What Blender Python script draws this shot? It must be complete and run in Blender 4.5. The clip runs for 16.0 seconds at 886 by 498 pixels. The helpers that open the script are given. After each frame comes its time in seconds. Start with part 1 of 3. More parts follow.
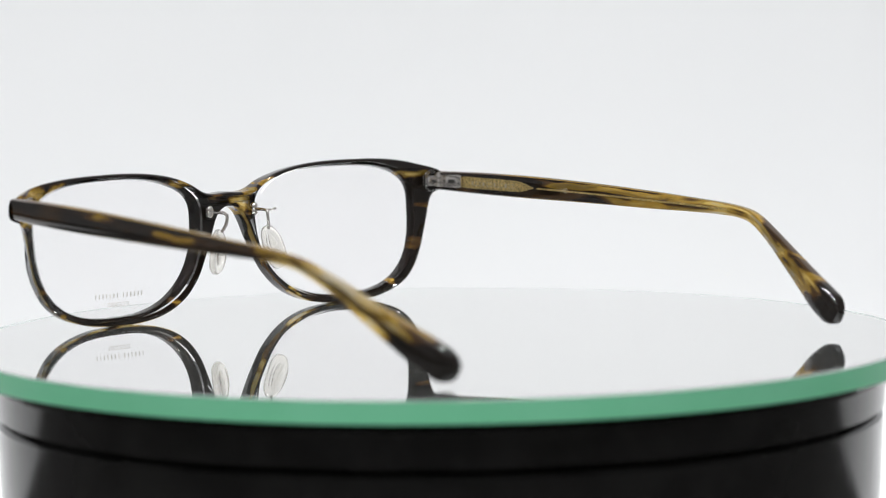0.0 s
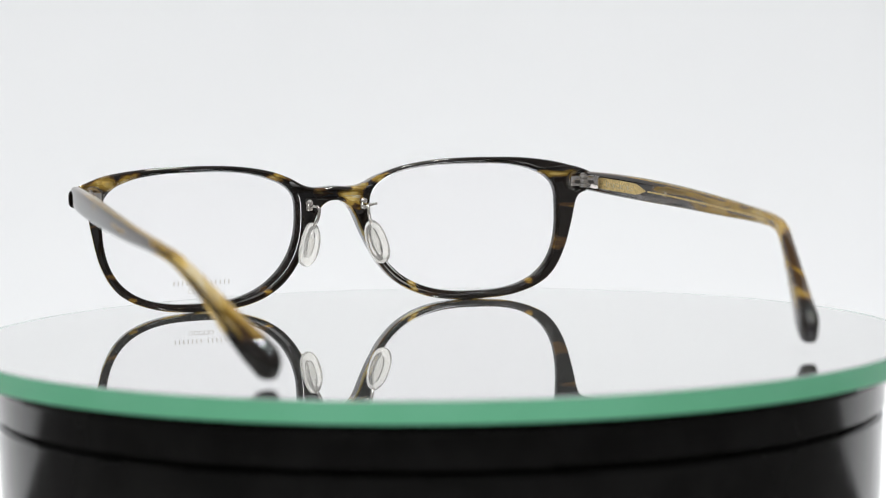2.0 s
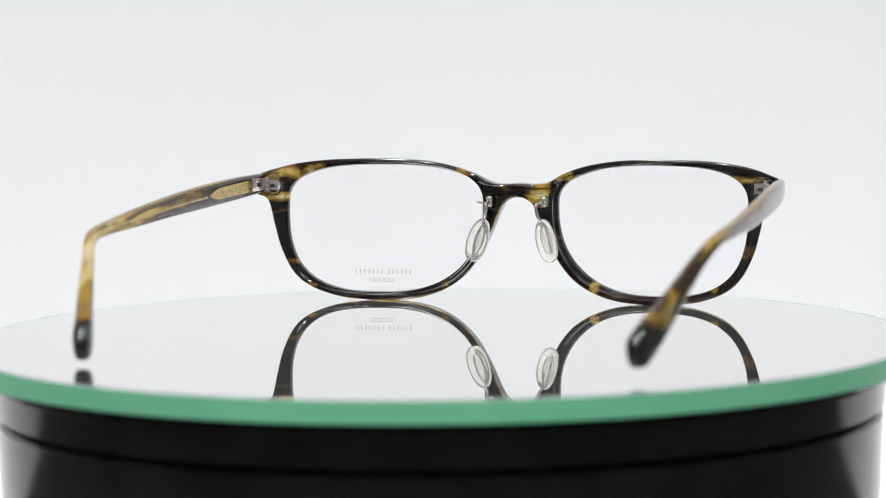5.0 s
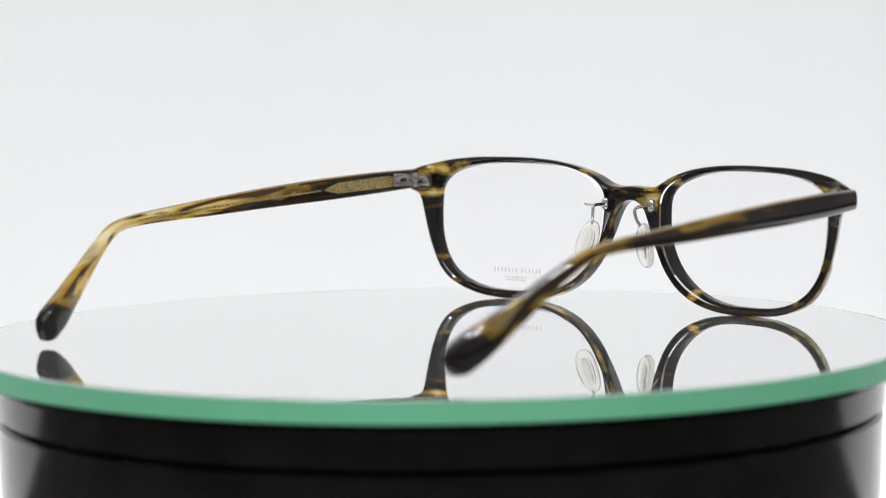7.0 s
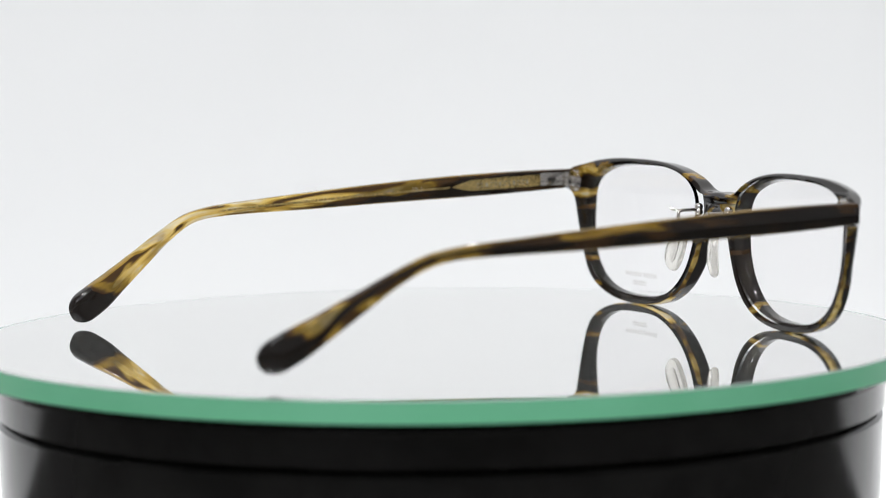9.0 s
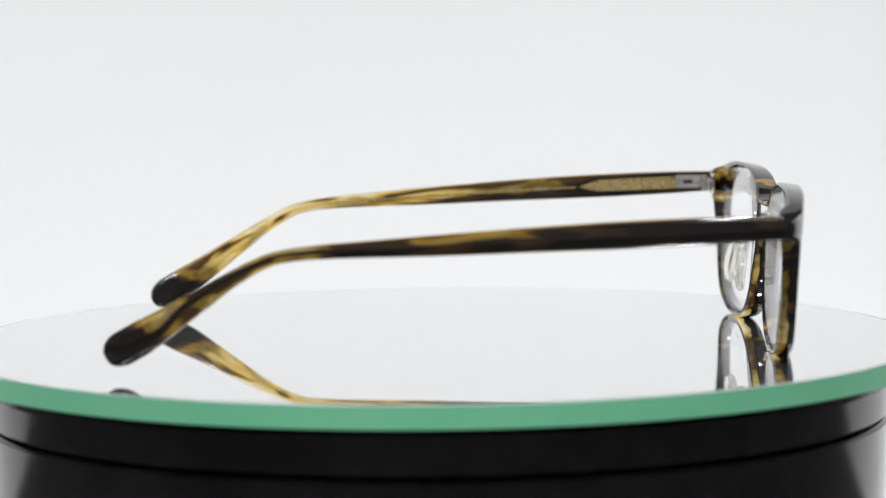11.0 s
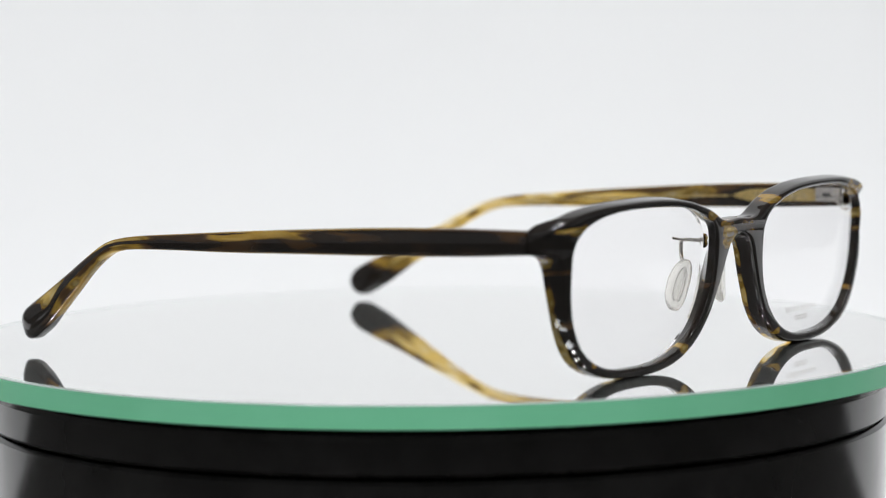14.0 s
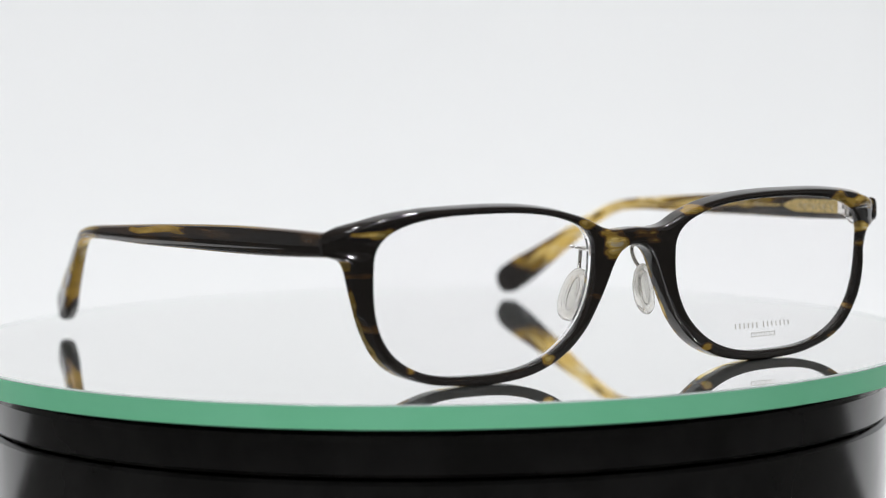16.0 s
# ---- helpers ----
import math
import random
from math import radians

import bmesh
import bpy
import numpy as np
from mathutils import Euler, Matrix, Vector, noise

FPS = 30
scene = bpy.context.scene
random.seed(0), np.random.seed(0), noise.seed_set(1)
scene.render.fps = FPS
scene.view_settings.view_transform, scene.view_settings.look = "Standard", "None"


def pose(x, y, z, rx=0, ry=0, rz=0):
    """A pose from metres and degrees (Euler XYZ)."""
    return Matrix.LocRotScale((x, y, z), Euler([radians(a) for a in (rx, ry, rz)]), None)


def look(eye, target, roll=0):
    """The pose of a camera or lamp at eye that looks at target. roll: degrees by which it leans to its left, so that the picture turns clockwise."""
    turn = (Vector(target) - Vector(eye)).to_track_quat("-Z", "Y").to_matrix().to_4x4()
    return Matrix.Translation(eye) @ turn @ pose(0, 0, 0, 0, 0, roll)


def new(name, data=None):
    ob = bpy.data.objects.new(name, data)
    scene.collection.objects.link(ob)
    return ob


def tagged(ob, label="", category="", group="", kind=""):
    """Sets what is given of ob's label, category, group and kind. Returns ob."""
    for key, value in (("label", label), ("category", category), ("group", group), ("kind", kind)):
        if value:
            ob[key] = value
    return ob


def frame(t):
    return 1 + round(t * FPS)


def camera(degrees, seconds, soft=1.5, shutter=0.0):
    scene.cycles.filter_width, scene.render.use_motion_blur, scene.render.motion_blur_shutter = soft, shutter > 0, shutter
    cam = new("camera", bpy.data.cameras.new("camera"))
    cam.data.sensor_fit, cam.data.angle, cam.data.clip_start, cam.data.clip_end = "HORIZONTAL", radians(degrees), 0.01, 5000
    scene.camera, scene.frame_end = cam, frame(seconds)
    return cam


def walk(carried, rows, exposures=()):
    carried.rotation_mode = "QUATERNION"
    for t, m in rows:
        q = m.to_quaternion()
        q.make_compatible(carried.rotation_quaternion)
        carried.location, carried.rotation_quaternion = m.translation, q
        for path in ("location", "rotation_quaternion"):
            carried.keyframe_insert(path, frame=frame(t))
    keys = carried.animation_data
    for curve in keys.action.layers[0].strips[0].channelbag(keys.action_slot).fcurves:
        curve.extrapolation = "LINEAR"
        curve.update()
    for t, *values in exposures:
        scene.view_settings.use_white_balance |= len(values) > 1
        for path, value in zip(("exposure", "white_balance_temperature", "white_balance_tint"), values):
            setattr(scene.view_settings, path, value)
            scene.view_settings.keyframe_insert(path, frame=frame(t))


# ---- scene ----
# ---- camera ----
cam = camera(16.6, 16.0, soft=1.0)
cam.data.dof.use_dof = True
cam.data.dof.aperture_fstop = 14.0
EYE_A = look((0.0, -0.70495, 0.08264), (0.00153, 0.29116, -0.00546), -0.668)
EYE_B = look((0.0, -0.69159, 0.08264), (0.0024, 0.30438, -0.00706), -0.668)
walk(cam, [(0.0, EYE_A), (9.0, EYE_A), (9.5, EYE_B), (16.0, EYE_B)], exposures=[(0.0, 0.0), (16.0, 0.0)])

# ---- world and light ----
world = bpy.data.worlds.new("world")
world.use_nodes = True
world.node_tree.nodes["Background"].inputs[0].default_value = (0.75, 0.8, 0.9, 1)
world.node_tree.nodes["Background"].inputs[1].default_value = 0.1
scene.world = world


def area_lamp(name, eye, target, sx, sy, power, color):
    data = bpy.data.lights.new(name, "AREA")
    data.shape, data.size, data.size_y, data.energy, data.color = "RECTANGLE", sx, sy, power, color
    ob = new(name, data)
    ob.matrix_world = look(eye, target)
    return ob


def disc_lamp(name, eye, target, size, power, color):
    data = bpy.data.lights.new(name, "AREA")
    data.shape, data.size, data.energy, data.color, data.spread = "DISK", size, power, color, radians(160)
    ob = new(name, data)
    ob.matrix_world = look(eye, target)
    return ob


# two long lamps, unseen and added overhead to light fronts and backdrop
for px, watts in ((-0.7, 9.6), (0.7, 4.8)):
    area_lamp("unseen_fill_lamp", (px, -1.35, 1.715), (px, -1.35, 0), 0.15, 1.5, watts, (0.9, 0.945, 0.97))
DOWNLIGHTS = [(-0.45, -0.55), (0.45, -0.55), (-0.4, 0.15), (0.4, 0.15)]
for lx, ly in DOWNLIGHTS:
    disc_lamp("downlight_lamp", (lx, ly, 1.7), (lx * 0.5, ly * 0.5, 0), 0.11, 8.0, (0.97, 0.965, 0.955))


# ---- helpers of this scene ----
def part(name, mesh, material, parent, label=""):
    if isinstance(mesh, bmesh.types.BMesh):
        me = bpy.data.meshes.new(name)
        mesh.to_mesh(me)
        mesh.free()
    else:
        me = mesh
    for m in material if isinstance(material, (list, tuple)) else [material]:
        me.materials.append(m)
    ob = new(name, me)
    ob.parent = parent
    if label:
        tagged(ob, label)
    return ob


def smooth(bm, angle=35):
    bmesh.ops.recalc_face_normals(bm, faces=bm.faces)
    for f in bm.faces:
        f.smooth = True
    for e in bm.edges:
        if len(e.link_faces) == 2 and e.calc_face_angle(0) > radians(angle):
            e.smooth = False
    return bm


def box(bm, m, sx, sy, sz, bevel=0.0):
    made = bmesh.ops.create_cube(bm, size=1, matrix=m @ Matrix.Diagonal((sx, sy, sz, 1)))
    if bevel:
        edges = list({e for v in made["verts"] for e in v.link_edges})
        bmesh.ops.bevel(bm, geom=edges, offset=bevel, segments=2, affect="EDGES", profile=0.6)
    return bm


def cyl(bm, m, r, h, seg=24, bevel=0.0):
    made = bmesh.ops.create_cone(bm, cap_ends=True, segments=seg, radius1=r, radius2=r, depth=h, matrix=m)
    if bevel:
        edges = [e for e in {e for v in made["verts"] for e in v.link_edges}
                 if len(e.link_faces) == 2 and e.calc_face_angle(0) > 1.0]
        bmesh.ops.bevel(bm, geom=edges, offset=bevel, segments=2, affect="EDGES", profile=0.6)
    return bm


def lathe(profile, seg=192, slots=None):
    """Rings round z from (radius, height) pairs; slots gives the material of each band."""
    bm = bmesh.new()
    rings = []
    for r, z in profile:
        if r < 1e-6:
            rings.append([bm.verts.new((0, 0, z))])
        else:
            rings.append([bm.verts.new((r * math.cos(a), r * math.sin(a), z))
                          for a in (2 * math.pi * i / seg for i in range(seg))])
    for k, (a, b) in enumerate(zip(rings, rings[1:])):
        for i in range(seg):
            j = (i + 1) % seg
            if len(a) == 1:
                f = bm.faces.new((a[0], b[i], b[j]))
            elif len(b) == 1:
                f = bm.faces.new((a[i], b[0], a[j]))
            else:
                f = bm.faces.new((a[i], b[i], b[j], a[j]))
            if slots:
                f.material_index = slots[k]
    return smooth(bm)


def spline(points, per=8, closed=False):
    """A smooth line through the points."""
    pts = [Vector(p) for p in points]
    n, out = len(pts), []
    for i in range(n if closed else n - 1):
        if closed:
            p0, p1, p2, p3 = (pts[(i + k) % n] for k in (-1, 0, 1, 2))
        else:
            p1, p2 = pts[i], pts[i + 1]
            p0 = pts[i - 1] if i else p1 * 2 - p2
            p3 = pts[i + 2] if i + 2 < n else p2 * 2 - p1
        for k in range(per):
            t = k / per
            out.append(0.5 * (2 * p1 + (p2 - p0) * t + (2 * p0 - 5 * p1 + 4 * p2 - p3) * t * t
                              + (3 * p1 - p0 - 3 * p2 + p3) * t ** 3))
    if not closed:
        out.append(pts[-1])
    return out


def tube(bm, path, radius, seg=10):
    """A round wire along a path."""
    rings, up = [], Vector((0.3, 0.2, 1)).normalized()
    for i, p in enumerate(path):
        d = (path[min(i + 1, len(path) - 1)] - path[max(i - 1, 0)]).normalized()
        a = d.cross(up).normalized()
        b = a.cross(d)
        r = radius[i] if isinstance(radius, list) else radius
        rings.append([bm.verts.new(p + r * (math.cos(w) * a + math.sin(w) * b))
                      for w in (2 * math.pi * k / seg for k in range(seg))])
    for a, b in zip(rings, rings[1:]):
        for k in range(seg):
            bm.faces.new((a[k], a[(k + 1) % seg], b[(k + 1) % seg], b[k]))
    bm.faces.new(rings[0][::-1])
    bm.faces.new(rings[-1])
    return bm


# ---- materials ----
LEAN = 0.075  # how far the front's top leans ahead


class Nodes:
    """Short hand for a node tree."""

    def __init__(self, name):
        self.mat = bpy.data.materials.new(name)
        self.mat.use_nodes = True
        self.tree = self.mat.node_tree
        self.bsdf = self.tree.nodes["Principled BSDF"]
        self.out = self.tree.nodes["Material Output"]

    def node(self, kind, **values):
        n = self.tree.nodes.new(kind)
        for k, v in values.items():
            n.inputs[k.replace("_", " ")].default_value = v
        return n

    def link(self, a, b):
        self.tree.links.new(a, b)

    def put(self, socket, v):
        if isinstance(v, bpy.types.NodeSocket):
            self.link(v, socket)
        else:
            socket.default_value = v

    def math(self, op, a, b=0.0, c=0.0):
        n = self.tree.nodes.new("ShaderNodeMath")
        n.operation = op
        for s, v in zip(n.inputs, (a, b, c)):
            self.put(s, v)
        return n.outputs[0]

    def ramp(self, v, lo, hi, a=0.0, b=1.0):
        n = self.tree.nodes.new("ShaderNodeMapRange")
        n.interpolation_type = "SMOOTHSTEP"
        for s, x in zip(n.inputs, (v, lo, hi, a, b)):
            self.put(s, x)
        return n.outputs[0]

    def mix(self, f, a, b):
        n = self.tree.nodes.new("ShaderNodeMix")
        n.data_type = "RGBA"
        self.put(n.inputs[0], f)
        self.put(n.inputs[6], a)
        self.put(n.inputs[7], b)
        return n.outputs[2]

    def coords(self, scale=(1, 1, 1)):
        t = self.tree.nodes.new("ShaderNodeTexCoord")
        m = self.node("ShaderNodeMapping", Scale=scale)
        self.link(t.outputs["Object"], m.inputs["Vector"])
        return m.outputs[0]

    def noise(self, scale, vector=None, detail=3.0, rough=0.5, distort=0.0):
        n = self.node("ShaderNodeTexNoise", Scale=scale, Detail=detail, Roughness=rough, Distortion=distort)
        self.link(vector or self.coords(), n.inputs["Vector"])
        return n.outputs[0]

    def bump(self, height, strength, distance):
        n = self.node("ShaderNodeBump", Strength=strength, Distance=distance)
        self.link(height, n.inputs["Height"])
        self.link(n.outputs[0], self.bsdf.inputs["Normal"])

    def set(self, **values):
        for k, v in values.items():
            self.put(self.bsdf.inputs[k.replace("_", " ")], v)
        return self


def rgb(r, g, b):
    return (r, g, b, 1.0)


DARK, BROWN, AMBER, HONEY = rgb(0.008, 0.0055, 0.004), rgb(0.06, 0.03, 0.01), rgb(0.4, 0.25, 0.04), rgb(0.9, 0.68, 0.23)
CLEAR = rgb(0.97, 0.94, 0.84)


def finish_acetate(n, amber):
    """Dark block with clear amber let into it: the amber passes light, the dark does not."""
    fine = n.noise(420.0, n.coords((0.5, 0.35, 1.0)), 2.0, 0.45)
    a = n.math("MULTIPLY", amber, n.ramp(fine, 0.3, 0.7, 0.9, 1.07))
    col = n.mix(n.ramp(a, 0.08, 0.34), DARK, BROWN)
    col = n.mix(n.ramp(a, 0.3, 0.6), col, AMBER)
    col = n.mix(n.ramp(a, 0.62, 1.05), col, HONEY)
    col = n.mix(n.ramp(a, 1.15, 1.5), col, CLEAR)
    n.set(Base_Color=col, Roughness=n.ramp(n.noise(400.0), 0.3, 0.7, 0.008, 0.03), IOR=1.51,
          Transmission_Weight=n.ramp(a, 0.3, 0.8, 0.0, 0.72))
    n.bump(n.noise(200.0, detail=1.5), 0.04, 0.0003)
    glowing = n.node("ShaderNodeBsdfTranslucent")
    n.link(col, glowing.inputs["Color"])
    both = n.tree.nodes.new("ShaderNodeMixShader")
    n.link(n.ramp(a, 0.25, 1.15, 0.0, 0.38), both.inputs[0])
    n.link(n.bsdf.outputs[0], both.inputs[1])
    n.link(glowing.outputs[0], both.inputs[2])
    n.link(both.outputs[0], n.out.inputs[0])
    return n.mat


def front_acetate():
    n = Nodes("tortoise_front")
    at = n.tree.nodes.new("ShaderNodeSeparateXYZ")
    n.link(n.coords(), at.inputs[0])
    wob = n.math("SUBTRACT", n.noise(260.0, n.coords((0.6, 0.6, 1.2)), 1.5), 0.5)
    wob2 = n.math("SUBTRACT", n.noise(170.0, n.coords((1.3, 0.6, 0.8)), 2.0), 0.5)
    # streaks of amber in the block: x, z, half width, half height (mm), strength
    streaks = [(-60, 33, 9, 2.4, 1.0), (-64.5, 27.2, 4, 1.2, 1.3), (-63, 23.6, 4, 0.9, 0.38), (-14.5, 33, 3.4, 1.3, 0.8),
               (-3, 29.0, 4.4, 2.2, 0.42), (5.4, 28.2, 3.6, 2.8, 1.25), (12, 32.6, 3.6, 1.5, 0.75), (60, 32, 4.5, 0.9, 0.9),
               (63, 23.8, 4, 0.8, 0.42), (61.5, 13.6, 5, 2.2, 0.4), (20, 4.4, 1.5, 1.2, 0.85), (52, 4.2, 1.5, 1.0, 0.8),
               (-19, 4.4, 1.8, 1.0, 0.85), (-55, 4.2, 1.8, 0.9, 0.6), (-60, 10, 3, 0.8, 0.36), (12, 16.5, 4, 1.0, 0.28)]
    total = None
    for x, z, rx, rz, k in streaks:
        dx = n.math("MULTIPLY_ADD", at.outputs[0], 1000.0 / rx, -x / rx)
        dx = n.math("MULTIPLY_ADD", wob2, 3.0, dx)
        dz = n.math("MULTIPLY_ADD", at.outputs[2], 1000.0 / rz, -z / rz)
        dz = n.math("MULTIPLY_ADD", wob, 3.0, dz)
        d = n.math("SQRT", n.math("ADD", n.math("MULTIPLY", dx, dx), n.math("MULTIPLY", dz, dz)))
        v = n.ramp(d, 0.15, 1.45, k, 0.0)
        total = v if total is None else n.math("MAXIMUM", total, v)
    grain = n.noise(300.0, n.coords((0.35, 0.35, 2.6)), 3.0, 0.55)
    total = n.math("MULTIPLY", total, n.ramp(grain, 0.32, 0.62, 0.45, 1.2))
    faint = n.ramp(n.noise(95.0, n.coords((0.8, 0.8, 3.2)), 3.0), 0.58, 0.74, 0.0, 0.2)
    total = n.math("MAXIMUM", total, faint)
    # clear layer laminated behind: it shows on the narrow walls near the rear face
    geo = n.tree.nodes.new("ShaderNodeSeparateXYZ")
    tex = n.tree.nodes.new("ShaderNodeTexCoord")
    n.link(tex.outputs["Normal"], geo.inputs[0])
    wall = n.ramp(n.math("ABSOLUTE", geo.outputs[1]), 0.45, 0.85, 1.0, 0.0)
    x2 = n.math("MULTIPLY", n.math("MULTIPLY", at.outputs[0], at.outputs[0]), 2.7 / 0.065 ** 2)
    depth = n.math("ADD", n.math("MULTIPLY_ADD", at.outputs[1], 1000.0, x2), n.math("MULTIPLY_ADD", at.outputs[2], -1000.0 * LEAN, -3.3))
    depth = n.math("MULTIPLY_ADD", n.math("SUBTRACT", n.noise(130.0, detail=2.0), 0.5), 3.6, depth)
    patch = n.ramp(n.noise(85.0, n.coords((1.0, 1.0, 1.6)), 2.0), 0.4, 0.56, 0.12, 1.2)
    low = n.ramp(geo.outputs[2], -0.6, -0.1, 1.0, 0.0)  # broad and clear beneath, thin and amber at the sides
    band = n.ramp(n.math("MULTIPLY_ADD", low, -0.9, depth), 0.7, 1.3, 1.0, 0.0)
    clear = n.math("MULTIPLY", n.math("MULTIPLY", band, n.math("MULTIPLY_ADD", low, 0.3, 0.85)), n.math("MULTIPLY", wall, n.math("MAXIMUM", patch, n.math("MULTIPLY", low, 0.3))))
    # only the outer walls show it, not those round the lenses
    dx = n.math("MULTIPLY", n.math("SUBTRACT", n.math("ABSOLUTE", at.outputs[0]), 0.036), n.math("MULTIPLY", geo.outputs[0], n.math("SIGN", at.outputs[0])))
    dz = n.math("MULTIPLY", n.math("SUBTRACT", at.outputs[2], 0.019), geo.outputs[2])
    clear = n.math("MULTIPLY", clear, n.ramp(n.math("ADD", dx, dz), -0.001, 0.004))
    clear = n.math("MULTIPLY", clear, n.ramp(geo.outputs[2], 0.3, 0.8, 1.0, 0.25))
    clear = n.math("MULTIPLY", clear, n.ramp(at.outputs[2], 0.0245, 0.0275, 1.0, 0.12))
    return finish_acetate(n, n.math("MAXIMUM", total, clear))


def temple_acetate():
    """Dark sheet laminated on amber: pale edges, amber bend with a dark core, dark tip."""
    n = Nodes("tortoise_temple")
    at = n.tree.nodes.new("ShaderNodeSeparateXYZ")
    n.link(n.coords(), at.inputs[0])
    y = n.math("MULTIPLY", at.outputs[1], -1000.0)
    uv = n.tree.nodes.new("ShaderNodeUVMap")
    place = n.tree.nodes.new("ShaderNodeSeparateXYZ")
    n.link(uv.outputs[0], place.inputs[0])
    grain = n.tree.nodes.new("ShaderNodeCombineXYZ")
    n.link(n.math("MULTIPLY", place.outputs[0], 9.0), grain.inputs[0])
    n.link(n.math("MULTIPLY", place.outputs[1], 1.7), grain.inputs[1])
    n.link(n.math("MULTIPLY", at.outputs[0], 260.0), grain.inputs[2])
    long = n.noise(1.0, grain.outputs[0], 1.2, 0.5, 0.3)
    wide = n.noise(60.0, n.coords((1.0, 0.7, 1.0)), 2.0)
    sway = n.math("SUBTRACT", n.noise(48.0, n.coords((1.0, 1.0, 1.0)), 2.0), 0.5)
    high = n.math("MULTIPLY_ADD", sway, 0.9, place.outputs[1])
    off = n.math("ABSOLUTE", n.math("SUBTRACT", place.outputs[1], 0.5))
    zone = n.math("MULTIPLY_ADD", n.math("SUBTRACT", wide, 0.5), 30.0, y)
    tip = n.math("MULTIPLY_ADD", n.math("SUBTRACT", high, 0.5), -10.0, n.math("MULTIPLY_ADD", n.math("SUBTRACT", long, 0.5), 18.0, y))
    nor = n.tree.nodes.new("ShaderNodeSeparateXYZ")
    tex = n.tree.nodes.new("ShaderNodeTexCoord")
    n.link(tex.outputs["Normal"], nor.inputs[0])
    facing = n.math("MULTIPLY", nor.outputs[0], n.math("SIGN", at.outputs[0]))
    inner = n.ramp(facing, -0.7, -0.1, 1.0, 0.0)
    left = n.ramp(at.outputs[0], -0.001, 0.001, 1.0, 0.0)
    # paler amber edges along the straight part, weaker towards the bend
    edge = n.math("MULTIPLY", n.ramp(off, 0.42, 0.475), n.math("SUBTRACT", n.ramp(zone, 6.0, 50.0, 0.3, 0.8), n.ramp(zone, 84.0, 98.0, 0.0, 0.3)))
    # amber bend round a dark core that runs on into the tip
    bend = n.ramp(n.math("MULTIPLY_ADD", inner, 22.0, zone), 88.0, 104.0, 0.0, 1.12)
    core = n.math("MULTIPLY", n.ramp(n.math("ABSOLUTE", n.math("SUBTRACT", high, 0.52)), 0.08, 0.17, 1.0, 0.0), n.math("MULTIPLY_ADD", inner, -0.75, 1.0))
    bend = n.math("MULTIPLY", bend, n.math("SUBTRACT", 1.0, core))
    # an olive streak in the upper half of the outer face
    olive = n.math("MULTIPLY", n.math("MULTIPLY", n.ramp(zone, 26.0, 42.0), n.ramp(zone, 70.0, 82.0, 1.0, 0.0)),
                   n.ramp(n.math("ABSOLUTE", n.math("SUBTRACT", high, 0.68)), 0.1, 0.22, 0.62, 0.0))
    # the amber sheet of the inner face: above on one temple, below on the other
    start = n.math("MULTIPLY_ADD", left, -8.0, 46.0)
    upper = n.ramp(high, 0.42, 0.54, 0.2, 1.05)
    lower = n.ramp(high, 0.4, 0.55, 0.6, 0.1)
    sheet = n.math("ADD", n.math("MULTIPLY", left, upper), n.math("MULTIPLY", n.math("SUBTRACT", 1.0, left), lower))
    sheet = n.math("MULTIPLY", n.math("MULTIPLY", n.ramp(n.math("SUBTRACT", zone, start), 0.0, 12.0), sheet), inner)
    share = n.math("MAXIMUM", bend, n.math("MAXIMUM", olive, sheet))
    share = n.math("MULTIPLY", share, n.ramp(long, 0.36, 0.58, 0.26, 1.22))
    share = n.math("MAXIMUM", n.math("MAXIMUM", share, edge), n.ramp(long, 0.35, 0.65, 0.06, 0.24))
    # the upper edge of the drop is dark again
    share = n.math("MULTIPLY", share, n.math("SUBTRACT", 1.0, n.math("MULTIPLY", n.ramp(place.outputs[1], 0.82, 0.93, 0.0, 0.5), n.math("MULTIPLY", n.ramp(zone, 90.0, 99.0), n.math("SUBTRACT", 1.0, left)))))
    share = n.math("MULTIPLY", share, n.ramp(tip, 125.0, 131.0, 1.0, 0.05))
    return finish_acetate(n, share)


def plain(name, color, rough=0.4, metal=0.0, grain=0.0, scale=200.0, **more):
    n = Nodes(name)
    lo, hi = (tuple(c * (1 - grain) for c in color), tuple(min(1, c * (1 + grain)) for c in color))
    v = n.noise(scale, detail=4.0)
    n.set(Base_Color=n.mix(n.ramp(v, 0.3, 0.7), rgb(*lo), rgb(*hi)), Metallic=metal,
          Roughness=n.ramp(n.noise(scale * 2.3), 0.3, 0.7, rough * 0.8, rough * 1.2), **more)
    return n.mat


MAT_FRONT = front_acetate()
MAT_TEMPLE = temple_acetate()
MAT_STEEL = plain("polished_nickel", (0.76, 0.72, 0.68), 0.13, 1.0, 0.08, 900)
MAT_GILT = plain("gilt_core_plate", (0.64, 0.48, 0.2), 0.3, 0.92, 0.3, 1500)
MAT_SLOT = plain("dark_slot", (0.02, 0.018, 0.016), 0.6)
MAT_MARK = plain("silver_print", (0.58, 0.555, 0.52), 0.5, 0.0, 0.06, 2000)
MAT_ENGRAVE = plain("pale_engraving", (0.52, 0.45, 0.3), 0.45, 0.4, 0.1, 2000)
MAT_BLACK = plain("glossy_black_plastic", (0.0165, 0.0158, 0.0152), 0.13, 0.0, 0.3, 60, Specular_IOR_Level=0.26)
MAT_PAPER = plain("white_paper", (0.83, 0.835, 0.845), 0.8, 0.0, 0.012, 3.0)
MAT_ROOM = plain("pale_wall_paint", (0.6, 0.6, 0.605), 0.8, 0.0, 0.05, 6.0)
MAT_TABLE = plain("grey_table_top", (0.07, 0.068, 0.066), 0.5, 0.0, 0.1, 12.0)
